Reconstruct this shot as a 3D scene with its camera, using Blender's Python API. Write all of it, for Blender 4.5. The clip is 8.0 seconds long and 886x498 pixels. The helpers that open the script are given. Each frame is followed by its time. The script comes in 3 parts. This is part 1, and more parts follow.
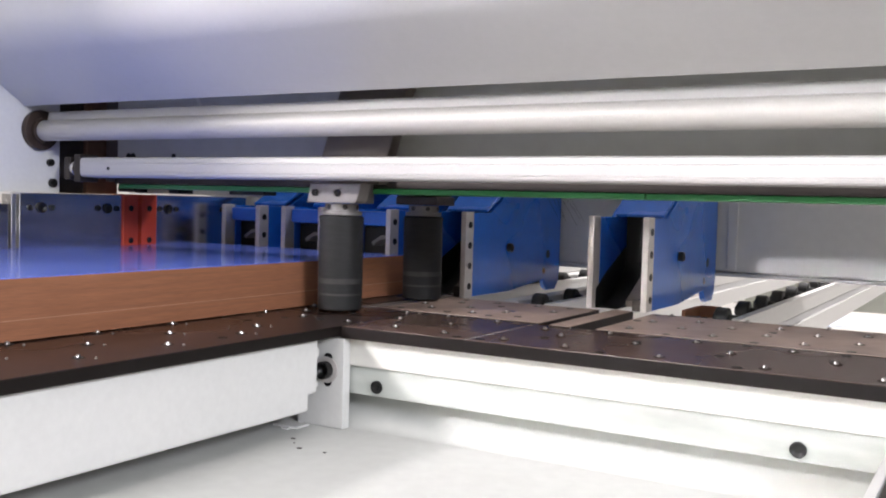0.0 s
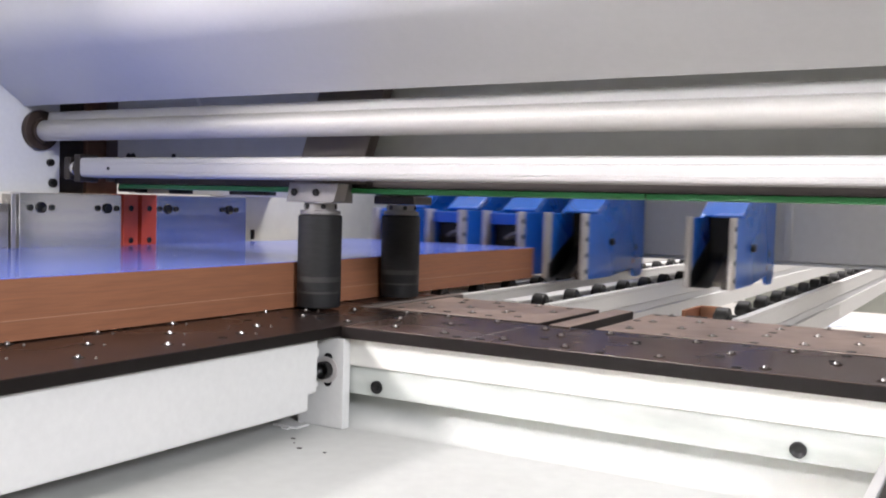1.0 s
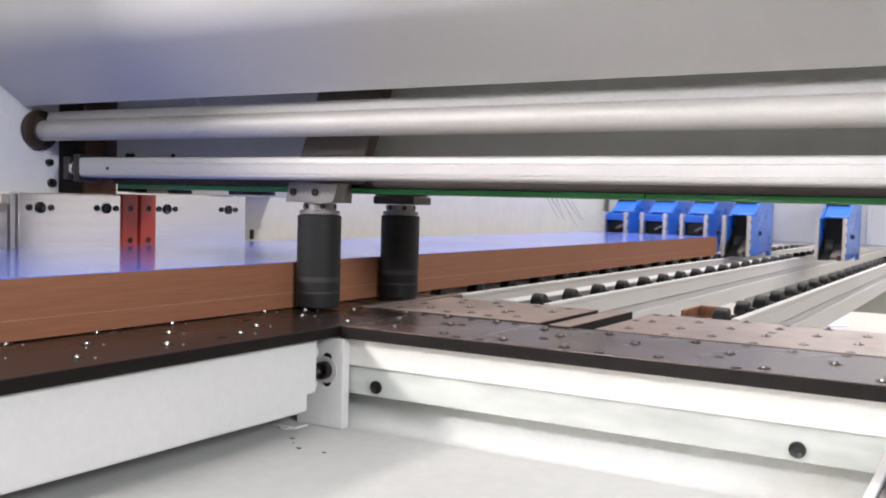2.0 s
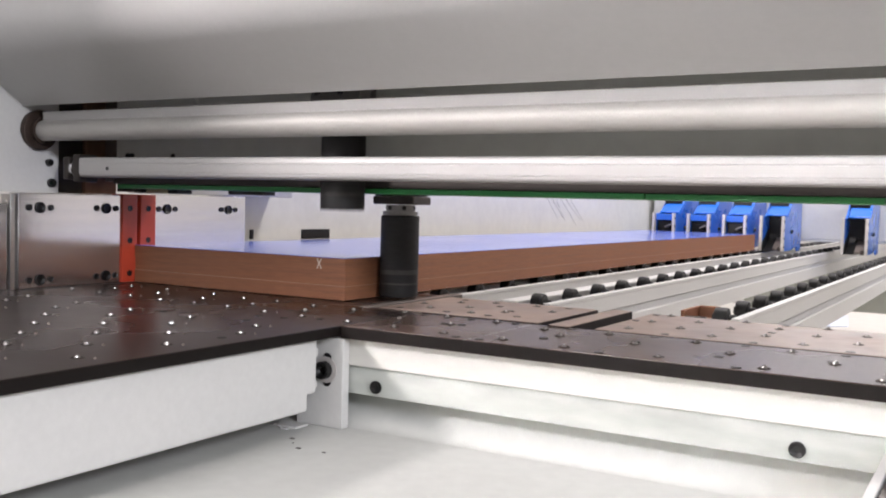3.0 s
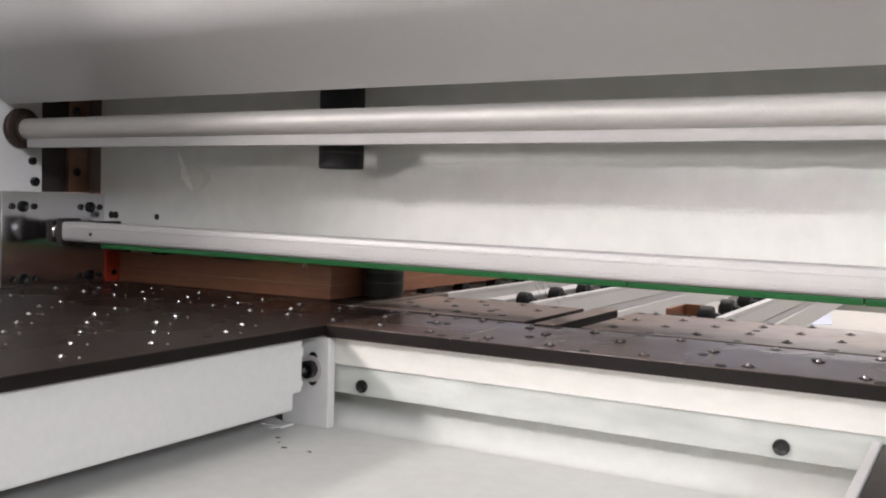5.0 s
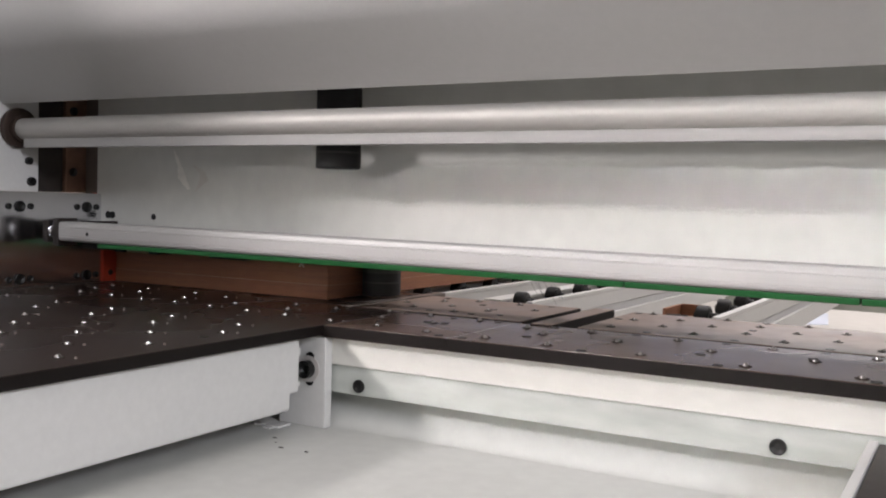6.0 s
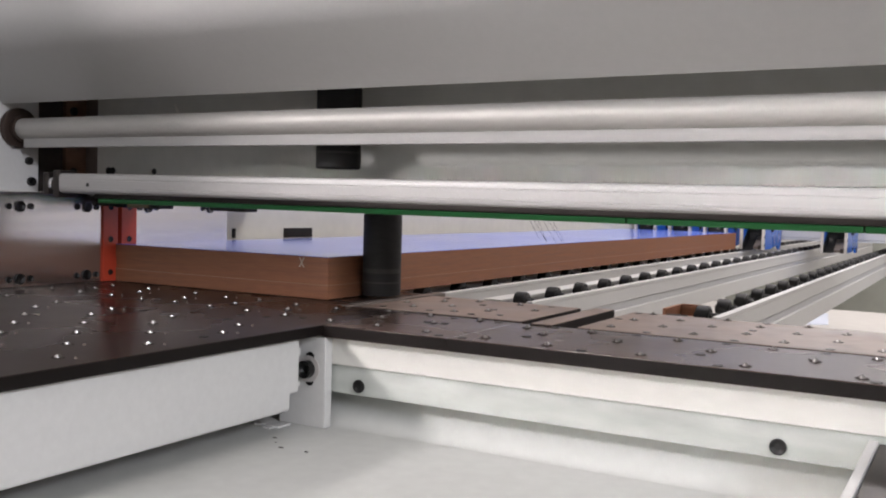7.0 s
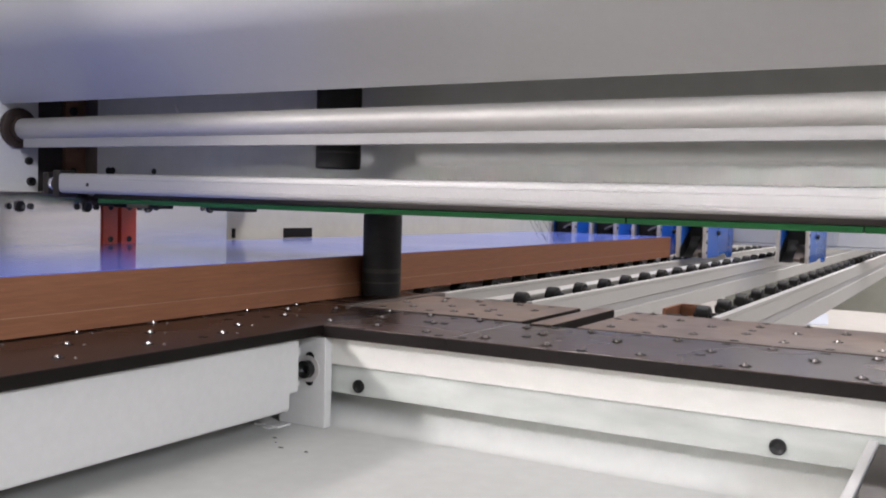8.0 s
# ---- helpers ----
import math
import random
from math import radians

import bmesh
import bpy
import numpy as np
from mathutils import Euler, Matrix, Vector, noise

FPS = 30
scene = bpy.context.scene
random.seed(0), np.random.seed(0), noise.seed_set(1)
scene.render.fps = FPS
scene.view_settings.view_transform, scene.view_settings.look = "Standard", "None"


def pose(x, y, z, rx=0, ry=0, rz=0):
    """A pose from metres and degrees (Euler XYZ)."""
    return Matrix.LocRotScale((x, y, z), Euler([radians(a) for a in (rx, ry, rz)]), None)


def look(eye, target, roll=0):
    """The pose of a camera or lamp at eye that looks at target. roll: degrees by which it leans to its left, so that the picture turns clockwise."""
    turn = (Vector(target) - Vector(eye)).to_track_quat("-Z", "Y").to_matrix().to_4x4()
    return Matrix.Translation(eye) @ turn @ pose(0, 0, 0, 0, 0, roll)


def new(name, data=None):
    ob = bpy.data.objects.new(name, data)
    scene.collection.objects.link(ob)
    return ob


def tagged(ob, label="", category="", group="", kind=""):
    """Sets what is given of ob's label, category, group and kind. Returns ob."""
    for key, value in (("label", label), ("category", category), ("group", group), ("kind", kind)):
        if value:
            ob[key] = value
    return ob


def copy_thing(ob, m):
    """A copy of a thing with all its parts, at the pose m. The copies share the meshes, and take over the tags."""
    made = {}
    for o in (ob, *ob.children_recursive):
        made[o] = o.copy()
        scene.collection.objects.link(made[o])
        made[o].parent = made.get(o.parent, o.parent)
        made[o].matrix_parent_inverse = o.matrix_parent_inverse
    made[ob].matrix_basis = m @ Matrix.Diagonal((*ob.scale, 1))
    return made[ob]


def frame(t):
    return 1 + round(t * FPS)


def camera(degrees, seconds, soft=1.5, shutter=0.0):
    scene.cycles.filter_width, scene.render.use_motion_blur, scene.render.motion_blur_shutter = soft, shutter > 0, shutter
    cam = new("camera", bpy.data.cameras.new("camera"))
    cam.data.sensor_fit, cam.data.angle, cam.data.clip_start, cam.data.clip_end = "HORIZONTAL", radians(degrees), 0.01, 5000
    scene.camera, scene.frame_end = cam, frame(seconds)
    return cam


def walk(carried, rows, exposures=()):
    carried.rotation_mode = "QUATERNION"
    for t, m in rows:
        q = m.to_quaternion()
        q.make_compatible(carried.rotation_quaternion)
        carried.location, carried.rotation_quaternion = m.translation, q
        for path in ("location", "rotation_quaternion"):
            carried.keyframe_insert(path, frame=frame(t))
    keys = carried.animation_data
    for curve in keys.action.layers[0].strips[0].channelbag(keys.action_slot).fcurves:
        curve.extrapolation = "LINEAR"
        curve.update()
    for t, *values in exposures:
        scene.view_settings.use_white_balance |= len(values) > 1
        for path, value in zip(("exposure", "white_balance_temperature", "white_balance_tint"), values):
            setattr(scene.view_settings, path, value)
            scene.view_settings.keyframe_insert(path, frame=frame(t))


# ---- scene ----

TOP = 0.90          # height of the saw table over the hall floor
EYE = (0.5814, -0.7788, TOP + 0.1275)


def aim(pitch, turn):
    return pose(*EYE, 87.29 + pitch, -1.557, 30.78 + turn)


cam = camera(50.16, 8.0, soft=2.0, shutter=0.5)
walk(cam, [
    (0.0, aim(0, 0)), (1.0, aim(0, 0)), (1.7, aim(0, -0.03)), (2.8, aim(0, -0.05)), (3.1, aim(0, -0.06)),
    (3.5, aim(-0.05, -0.16)), (4.0, aim(-0.05, -0.47)), (4.5, aim(-0.05, -0.73)), (5.0, aim(-0.05, -0.91)),
    (5.5, aim(-0.05, -1.03)), (6.0, aim(-0.05, -1.09)), (7.0, aim(-0.05, -1.09)), (8.0, aim(-0.05, -1.10))],
    exposures=[(0.0, 0.26, 6350, 16), (1.0, 0.24, 6350, 16), (1.5, 0.07, 6350, 16), (3.0, 0.0, 6430, 17), (4.5, -0.18, 6460, 17), (6.0, -0.42, 6480, 17), (7.0, -0.40, 6430, 17), (8.0, -0.36, 6350, 17)])

# ---- world and light ----
world = bpy.data.worlds.new("hall_air")
scene.world = world
world.use_nodes = True
world.node_tree.nodes["Background"].inputs[0].default_value = (0.9, 0.95, 1.0, 1)
world.node_tree.nodes["Background"].inputs[1].default_value = 0.2


def area_lamp(x, y, z, sx, sy, power, aim_at, tint=(1.0, 0.97, 0.93), spread=180):
    data = bpy.data.lights.new("unseen_lamp", "AREA")
    data.shape, data.size, data.size_y = "RECTANGLE", sx, sy
    data.energy, data.color, data.spread = power, tint, radians(spread)
    ob = new("unseen_lamp", data)
    ob.matrix_world = look((x, y, z), aim_at)
    return ob


# unseen lamps: a soft front fill, a low spot, one left, one right, then added fills over the hall
area_lamp(-0.9, -6.5, 2.95, 2.2, 1.5, 32, (0.0, 0.1, TOP + 0.1))
# spread kept narrow so that it lights the right part only
area_lamp(-1.07, -6.5, TOP + 1.06, 0.28, 0.16, 2.5, (0.62, 0.1, TOP + 0.1), spread=18)
area_lamp(-1.36, -2.01, 2.06, 0.32, 0.22, 57, (0.1, -0.05, TOP))
area_lamp(2.9, -1.65, 2.1, 0.6, 0.6, 72, (-0.1, 0.1, TOP), (0.93, 0.965, 1.0))
# added overhead fill for the tray
area_lamp(0.4, -2.4, 4.6, 5.0, 2.4, 120, (0.4, -2.2, 0))
# added to brighten the carriage front and the roller tracks
area_lamp(0.8, 2.0, 4.2, 3.0, 1.0, 200, (0.5, 2.8, TOP + 0.2))
area_lamp(0.6, 9.0, 4.5, 4.0, 1.2, 420, (0.6, 9.0, 0))
# added to brighten the east wall, which reflects in the fence plates
area_lamp(7.4, 7.2, 4.6, 3.0, 0.8, 130, (8.8, 7.4, 0.8))

# ---- materials ----


def paint(name, colour, rough=0.4, metal=0.0, vary=0.12, grain=40.0, bump=0.02, coat=0.0, stretch=(1, 1, 1), stain=3.0, spec=0.5, swing=0.08):
    """A surface with fine grain and broad stains in its colour, roughness and relief."""
    m = bpy.data.materials.new(name)
    m.use_nodes = True
    nt = m.node_tree
    b = nt.nodes["Principled BSDF"]
    co = nt.nodes.new("ShaderNodeTexCoord")
    mp = nt.nodes.new("ShaderNodeMapping")
    mp.inputs["Scale"].default_value = stretch
    nt.links.new(co.outputs["Object"], mp.inputs["Vector"])
    fine = nt.nodes.new("ShaderNodeTexNoise")
    fine.inputs["Scale"].default_value, fine.inputs["Detail"].default_value = grain, 5
    broad = nt.nodes.new("ShaderNodeTexNoise")
    broad.inputs["Scale"].default_value, broad.inputs["Detail"].default_value = stain, 3
    for n in (fine, broad):
        nt.links.new(mp.outputs[0], n.inputs["Vector"])
    add = nt.nodes.new("ShaderNodeMath")
    add.operation = "ADD"
    nt.links.new(fine.outputs["Fac"], add.inputs[0])
    nt.links.new(broad.outputs["Fac"], add.inputs[1])
    ramp = nt.nodes.new("ShaderNodeMapRange")
    ramp.inputs[1].default_value, ramp.inputs[2].default_value = 0.6, 1.4
    ramp.inputs[3].default_value, ramp.inputs[4].default_value = 1 - vary, 1 + vary
    nt.links.new(add.outputs[0], ramp.inputs[0])
    mul = nt.nodes.new("ShaderNodeVectorMath")
    mul.operation = "SCALE"
    mul.inputs[0].default_value = colour
    nt.links.new(ramp.outputs[0], mul.inputs["Scale"])
    nt.links.new(mul.outputs[0], b.inputs["Base Color"])
    rr = nt.nodes.new("ShaderNodeMapRange")
    rr.inputs[1].default_value, rr.inputs[2].default_value = 0.3, 0.7
    rr.inputs[3].default_value, rr.inputs[4].default_value = max(rough - swing, 0.02), rough + swing
    nt.links.new(broad.outputs["Fac"], rr.inputs[0])
    nt.links.new(rr.outputs[0], b.inputs["Roughness"])
    b.inputs["Metallic"].default_value = metal
    b.inputs["Specular IOR Level"].default_value = spec
    b.inputs["Coat Weight"].default_value = coat
    b.inputs["Coat Roughness"].default_value = 0.08
    if bump:
        bp = nt.nodes.new("ShaderNodeBump")
        bp.inputs["Strength"].default_value, bp.inputs["Distance"].default_value = bump * 5, 0.001
        nt.links.new(fine.outputs["Fac"], bp.inputs["Height"])
        nt.links.new(bp.outputs[0], b.inputs["Normal"])
    return m


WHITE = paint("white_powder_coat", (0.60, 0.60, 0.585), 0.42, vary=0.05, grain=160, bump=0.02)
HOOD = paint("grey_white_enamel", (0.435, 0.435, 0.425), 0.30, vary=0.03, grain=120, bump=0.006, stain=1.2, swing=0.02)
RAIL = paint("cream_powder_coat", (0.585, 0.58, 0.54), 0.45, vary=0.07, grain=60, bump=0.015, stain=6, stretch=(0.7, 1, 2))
PANEL = paint("cream_white_enamel", (0.67, 0.675, 0.635), 0.45, vary=0.07, grain=45, bump=0.01, stain=9)
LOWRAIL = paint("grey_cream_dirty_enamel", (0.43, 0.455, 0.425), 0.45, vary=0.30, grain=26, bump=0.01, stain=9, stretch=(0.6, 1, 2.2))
GREY = paint("light_grey_paint", (0.55, 0.56, 0.57), 0.5, vary=0.05, grain=80)
SMEAR = paint("dried_pale_smear", (0.84, 0.83, 0.78), 0.35, vary=0.1, grain=90)
SMEAR_DARK = paint("dried_grey_smear", (0.63, 0.615, 0.57), 0.4, vary=0.1, grain=90)
SCUFF = paint("scuffed_grey_rubber", (0.036, 0.035, 0.034), 0.65, spec=0.3, vary=0.4, grain=60, stain=14)
SPACER = paint("dull_yellow_plastic", (0.40, 0.32, 0.19), 0.5, vary=0.25, grain=60)
ALU = paint("brushed_aluminium", (0.42, 0.415, 0.405), 0.55, 0.2, vary=0.06, grain=30, stretch=(0.15, 60, 60), bump=0.01)
TUBE = paint("satin_steel_tube", (0.43, 0.42, 0.395), 0.57, 0.38, vary=0.1, grain=20, stretch=(1, 8, 8), bump=0.015)
STEEL = paint("bright_steel", (0.62, 0.62, 0.62), 0.26, 1.0, vary=0.08, grain=90, bump=0.01)
BALL_STEEL = paint("dusty_steel_ball", (0.30, 0.29, 0.28), 0.30, 1.0, vary=0.2, grain=400, bump=0.01)
FENCE = paint("ground_steel_plate", (0.70, 0.70, 0.725), 0.20, 1.0, swing=0.05, vary=0.05, grain=25, stretch=(40, 1, 40), bump=0.0)
DARKSTEEL = paint("blackened_steel", (0.05, 0.042, 0.038), 0.45, 0.6, vary=0.25, grain=60, bump=0.03)
RUST = paint("oily_brown_steel", (0.19, 0.105, 0.068), 0.5, 0.4, vary=0.3, grain=50, bump=0.04)
RUST_DARK = paint("dark_brown_oily_steel", (0.048, 0.032, 0.025), 0.5, 0.4, vary=0.3, grain=50, bump=0.04)
BLACK = paint("black_oxide_screw", (0.007, 0.007, 0.007), 0.4, 0.3, vary=0.2, grain=200)
RUBBER = paint("black_rubber", (0.008, 0.008, 0.008), 0.5, spec=0.35, vary=0.25, grain=130, bump=0.05, stain=14)
ROLLER = paint("grey_black_roller_cover", (0.014, 0.014, 0.0145), 0.6, spec=0.25, vary=0.3, grain=60, stretch=(1, 1, 5), bump=0.05, stain=14)
TABLE = paint("dark_phenolic_board", (0.020, 0.0125, 0.0105), 0.28, spec=0.25, swing=0.04, vary=0.3, grain=70, bump=0.012, stain=5)
TABLE_EDGE = paint("black_board_edge", (0.008, 0.006, 0.0055), 0.5, spec=0.12, vary=0.2, grain=150, bump=0.03)
DUSTY = paint("worn_brown_phenolic_board", (0.19, 0.135, 0.108), 0.42, vary=0.45, grain=38, bump=0.02, stain=9)
RED = paint("red_block_plastic", (0.55, 0.065, 0.03), 0.38, vary=0.12, grain=70, stain=12)
GREEN = paint("green_pressure_pad", (0.027, 0.225, 0.06), 0.45, vary=0.15, grain=60, stretch=(1, 6, 6))
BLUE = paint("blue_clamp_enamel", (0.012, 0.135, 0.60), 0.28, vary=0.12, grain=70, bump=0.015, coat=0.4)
# the clamp blue again, darkened for the shade inside the clamp
BLUE_SHADED = paint("shaded_blue_clamp_enamel", (0.010, 0.06, 0.30), 0.35, vary=0.2, grain=70)
FILM = paint("blue_panel_film", (0.15, 0.225, 0.78), 0.20, vary=0.04, grain=15, bump=0.004, coat=0.5)
WOOD = paint("brown_fibreboard_edge", (0.27, 0.112, 0.055), 0.62, vary=0.26, grain=30, stretch=(2, 2, 45), bump=0.03, stain=6)
JAW = paint("dull_bright_steel", (0.62, 0.59, 0.57), 0.48, 0.35, vary=0.1, grain=80, stain=20)
SHEEN = paint("grey_brown_phenolic_board", (0.072, 0.046, 0.036), 0.26, spec=0.26, swing=0.06, vary=0.42, grain=45, bump=0.015, stain=6)
OLIVE = paint("grey_green_machine_paint", (0.30, 0.31, 0.27), 0.5, vary=0.06, grain=30)
SEAM = paint("pale_board_seam", (0.42, 0.24, 0.16), 0.6, vary=0.3, grain=30)
BRACKET = paint("grey_machined_steel", (0.20, 0.19, 0.185), 0.45, 0.5, vary=0.12, grain=60, bump=0.02)
SLIDE = paint("dull_brown_steel", (0.17, 0.145, 0.13), 0.4, 0.5, vary=0.15, grain=40)
FIN = paint("bare_aluminium_strip", (0.35, 0.345, 0.335), 0.7, 0.1, vary=0.06, grain=30, stretch=(1, 20, 20))
CHALK = paint("chalk", (0.75, 0.68, 0.6), 0.9, vary=0.2, grain=300)
CONCRETE = paint("pale_hall_floor", (0.56, 0.54, 0.51), 0.35, vary=0.1, grain=8, stain=0.7)
WALLPAINT = paint("hall_wall_paint", (0.74, 0.725, 0.70), 0.6, vary=0.06, grain=5, stain=0.4)
MAT = paint("pale_blue_vinyl", (0.52, 0.56, 0.65), 0.5, vary=0.06, grain=40)
CREAM_FLOOR = paint("dusty_cream_sheet_metal", (0.56, 0.57, 0.545), 0.55, vary=0.07, grain=60, stain=5)

# ---- building helpers ----
ORIGIN = {}


def thing(name, origin, label, category, group="", kind=""):
    """An empty at a thing's base, given in the saw's own space (z = 0 on the table)."""
    ob = new(name)
    ob.empty_display_size = 0.02
    ob.location = (origin[0], origin[1], origin[2] + TOP)
    ORIGIN[ob.name] = Vector(origin)
    return tagged(ob, label, category, group, kind)


def base_of(ob):
    at = Vector((0, 0, 0))
    while ob is not None:
        at = at + ORIGIN.get(ob.name, Vector((0, 0, 0)))
        ob = ob.parent
    return at


def mesh_of(name, bm, material, shift):
    bmesh.ops.translate(bm, verts=bm.verts, vec=shift)
    bmesh.ops.recalc_face_normals(bm, faces=bm.faces)
    me = bpy.data.meshes.new(name)
    bm.to_mesh(me)
    bm.free()
    me.materials.append(material)
    me.shade_smooth()
    me.set_sharp_from_angle(angle=radians(21))
    return me


def part(name, bm, material, parent, label=""):
    me = mesh_of(name, bm, material, -base_of(parent))
    ob = new(name, me)
    ob.parent = parent
    if label:
        ob["label"] = label
    return ob


def single(name, bm, material, origin, label, category, group="", kind=""):
    me = mesh_of(name, bm, material, -Vector(origin))
    ob = new(name, me)
    ob.location = (origin[0], origin[1], origin[2] + TOP)
    ORIGIN[ob.name] = Vector(origin)
    return tagged(ob, label, category, group, kind)


def piece(name, me, parent, at):
    """A small repeated piece on shared mesh data."""
    ob = new(name, me)
    ob.parent = parent
    ob.location = Vector(at) - base_of(parent)
    ORIGIN[ob.name] = ob.location.copy()
    return ob


def box(bm, x0, x1, y0, y1, z0, z1, bevel=0.0, seg=2):
    tmp = bmesh.new()
    bmesh.ops.create_cube(tmp, size=1.0)
    for v in tmp.verts:
        v.co = Vector((x0 if v.co.x < 0 else x1, y0 if v.co.y < 0 else y1, z0 if v.co.z < 0 else z1))
    if bevel:
        bmesh.ops.bevel(tmp, geom=tmp.edges[:], offset=bevel, segments=seg, affect="EDGES", profile=0.5)
    join(bm, tmp)
    return bm


def join(bm, tmp):
    me = bpy.data.meshes.new("tmp")
    tmp.to_mesh(me)
    tmp.free()
    bm.from_mesh(me)
    bpy.data.meshes.remove(me)


def cyl(bm, p0, p1, r0, r1=None, n=24, bevel=0.0):
    r1 = r0 if r1 is None else r1
    p0, p1 = Vector(p0), Vector(p1)
    tmp = bmesh.new()
    bmesh.ops.create_cone(tmp, cap_ends=True, segments=n, radius1=r0, radius2=r1, depth=(p1 - p0).length)
    if bevel:
        rims = [e for e in tmp.edges if any(len(f.verts) > 4 for f in e.link_faces)]
        bmesh.ops.bevel(tmp, geom=rims, offset=bevel, segments=2, affect="EDGES", profile=0.5)
    turn = (p1 - p0).to_track_quat("Z", "Y").to_matrix().to_4x4()
    bmesh.ops.transform(tmp, matrix=Matrix.Translation((p0 + p1) / 2) @ turn, verts=tmp.verts)
    join(bm, tmp)
    return bm


def prism(bm, outline, axis, lo, hi, bevel=0.0):
    """An outline swept along an axis: (y, z) along x, (x, z) along y, (x, y) along z."""
    tmp = bmesh.new()

    def at(a, b, c):
        return {"x": (c, a, b), "y": (a, c, b), "z": (a, b, c)}[axis]
    low = [tmp.verts.new(at(a, b, lo)) for a, b in outline]
    high = [tmp.verts.new(at(a, b, hi)) for a, b in outline]
    n = len(outline)
    tmp.faces.new(low)
    tmp.faces.new(high[::-1])
    for i in range(n):
        tmp.faces.new((low[i], low[(i + 1) % n], high[(i + 1) % n], high[i]))
    bmesh.ops.recalc_face_normals(tmp, faces=tmp.faces)
    if bevel:
        bmesh.ops.bevel(tmp, geom=tmp.edges[:], offset=bevel, segments=2, affect="EDGES", profile=0.5)
    join(bm, tmp)
    return bm


def B(*args, **kw):
    return box(bmesh.new(), *args, **kw)


def CY(*args, **kw):
    return cyl(bmesh.new(), *args, **kw)


def socket_screw(parent, at, way, r, length=0.004, washer=0.0, name="bolt", label="black socket-head bolt"):
    """A round-headed screw with a hex socket, standing out along way."""
    at, way = Vector(at), Vector(way).normalized()
    bm = bmesh.new()
    if washer:
        cyl(bm, at, at + way * 0.0015, washer, n=20)
    cyl(bm, at, at + way * length, r, n=20, bevel=r * 0.12)
    bmesh.ops.recalc_face_normals(bm, faces=bm.faces)
    top = max(bm.faces, key=lambda f: f.calc_center_median().dot(way) + (0.001 if len(f.verts) > 6 else 0))
    bmesh.ops.inset_region(bm, faces=[top], thickness=r * 0.45)
    bmesh.ops.translate(bm, verts=top.verts, vec=-way * length * 0.6)
    return part(name, bm, BLACK, parent, label)


# ---- the hall ----
def hall():
    bm = bmesh.new()
    box(bm, -7, 9, -7, 17, -1.1, -0.9)
    single("floor", bm, CONCRETE, (0, 0, -0.9), "pale grey polished concrete hall floor", "floor", kind="structure")
    for name, a in (("wall_west", (-7.2, -7, -7, 17)), ("wall_east", (9, 9.2, -7, 17)), ("wall_south", (-7.2, 9.2, -7.2, -7)), ("wall_north", (-7.2, 9.2, 17, 17.2))):
        bm = bmesh.new()
        box(bm, *a, -0.9, 4.1)
        single(name, bm, WALLPAINT, (a[0], a[2], -0.9), "plain pale painted wall of the factory hall", "wall", kind="structure")
    bm = bmesh.new()
    box(bm, -7.2, 9.2, -7.2, 17.2, 4.1, 4.3)
    single("ceiling", bm, WALLPAINT, (0, 0, 4.1), "plain pale ceiling of the factory hall", "ceiling", kind="structure")

    # pale blue mat on the floor past the machine's far end
    mat = thing("floor_mat", (-0.8, 9.0, -0.9), "pale blue mat on the hall floor", "mat")
    part("mat", prism(bmesh.new(), [(-1.03, 9.34), (-0.75, 9.60), (-0.615, 8.59), (-0.82, 8.41)], "z", -0.9, -0.893), MAT, mat)


hall()


# ---- saw table ----
def ball_mesh():
    bm = bmesh.new()
    bmesh.ops.create_uvsphere(bm, u_segments=10, v_segments=6, radius=0.0024)
    return mesh_of("ball", bm, BALL_STEEL, Vector((0, 0, 0)))


def ring_mesh():
    bm = bmesh.new()
    n = 12
    for i in range(n):
        a, b = 2 * math.pi * i / n, 2 * math.pi * (i + 1) / n
        for r0, z0, r1, z1 in ((0.0040, -0.0004, 0.0048, 0.0005), (0.0048, 0.0005, 0.0058, 0.0001)):
            bm.faces.new([bm.verts.new((q * math.cos(w), q * math.sin(w), z)) for q, w, z in ((r0, a, z0), (r0, b, z0), (r1, b, z1), (r1, a, z1))])
    bmesh.ops.remove_doubles(bm, verts=bm.verts, dist=1e-5)
    return mesh_of("bushing", bm, DARKSTEEL, Vector((0, 0, 0)))


def slot_mesh():
    bm = bmesh.new()
    bmesh.ops.create_cone(bm, cap_ends=True, segments=12, radius1=0.0045, radius2=0.0045, depth=0.0012)
    return mesh_of("screw_hole", bm, BLACK, Vector((0, 0, 0)))


BALL = ball_mesh()
RING = ring_mesh()


# a bead that stands in for the second glint beside a ball
def glint_mesh():
    bm = bmesh.new()
    bmesh.ops.create_uvsphere(bm, u_segments=8, v_segments=5, radius=0.0014)
    return mesh_of("glint_bead", bm, SLIDE, Vector((0, 0, 0)))


GLINT = glint_mesh()
HOLE = slot_mesh()


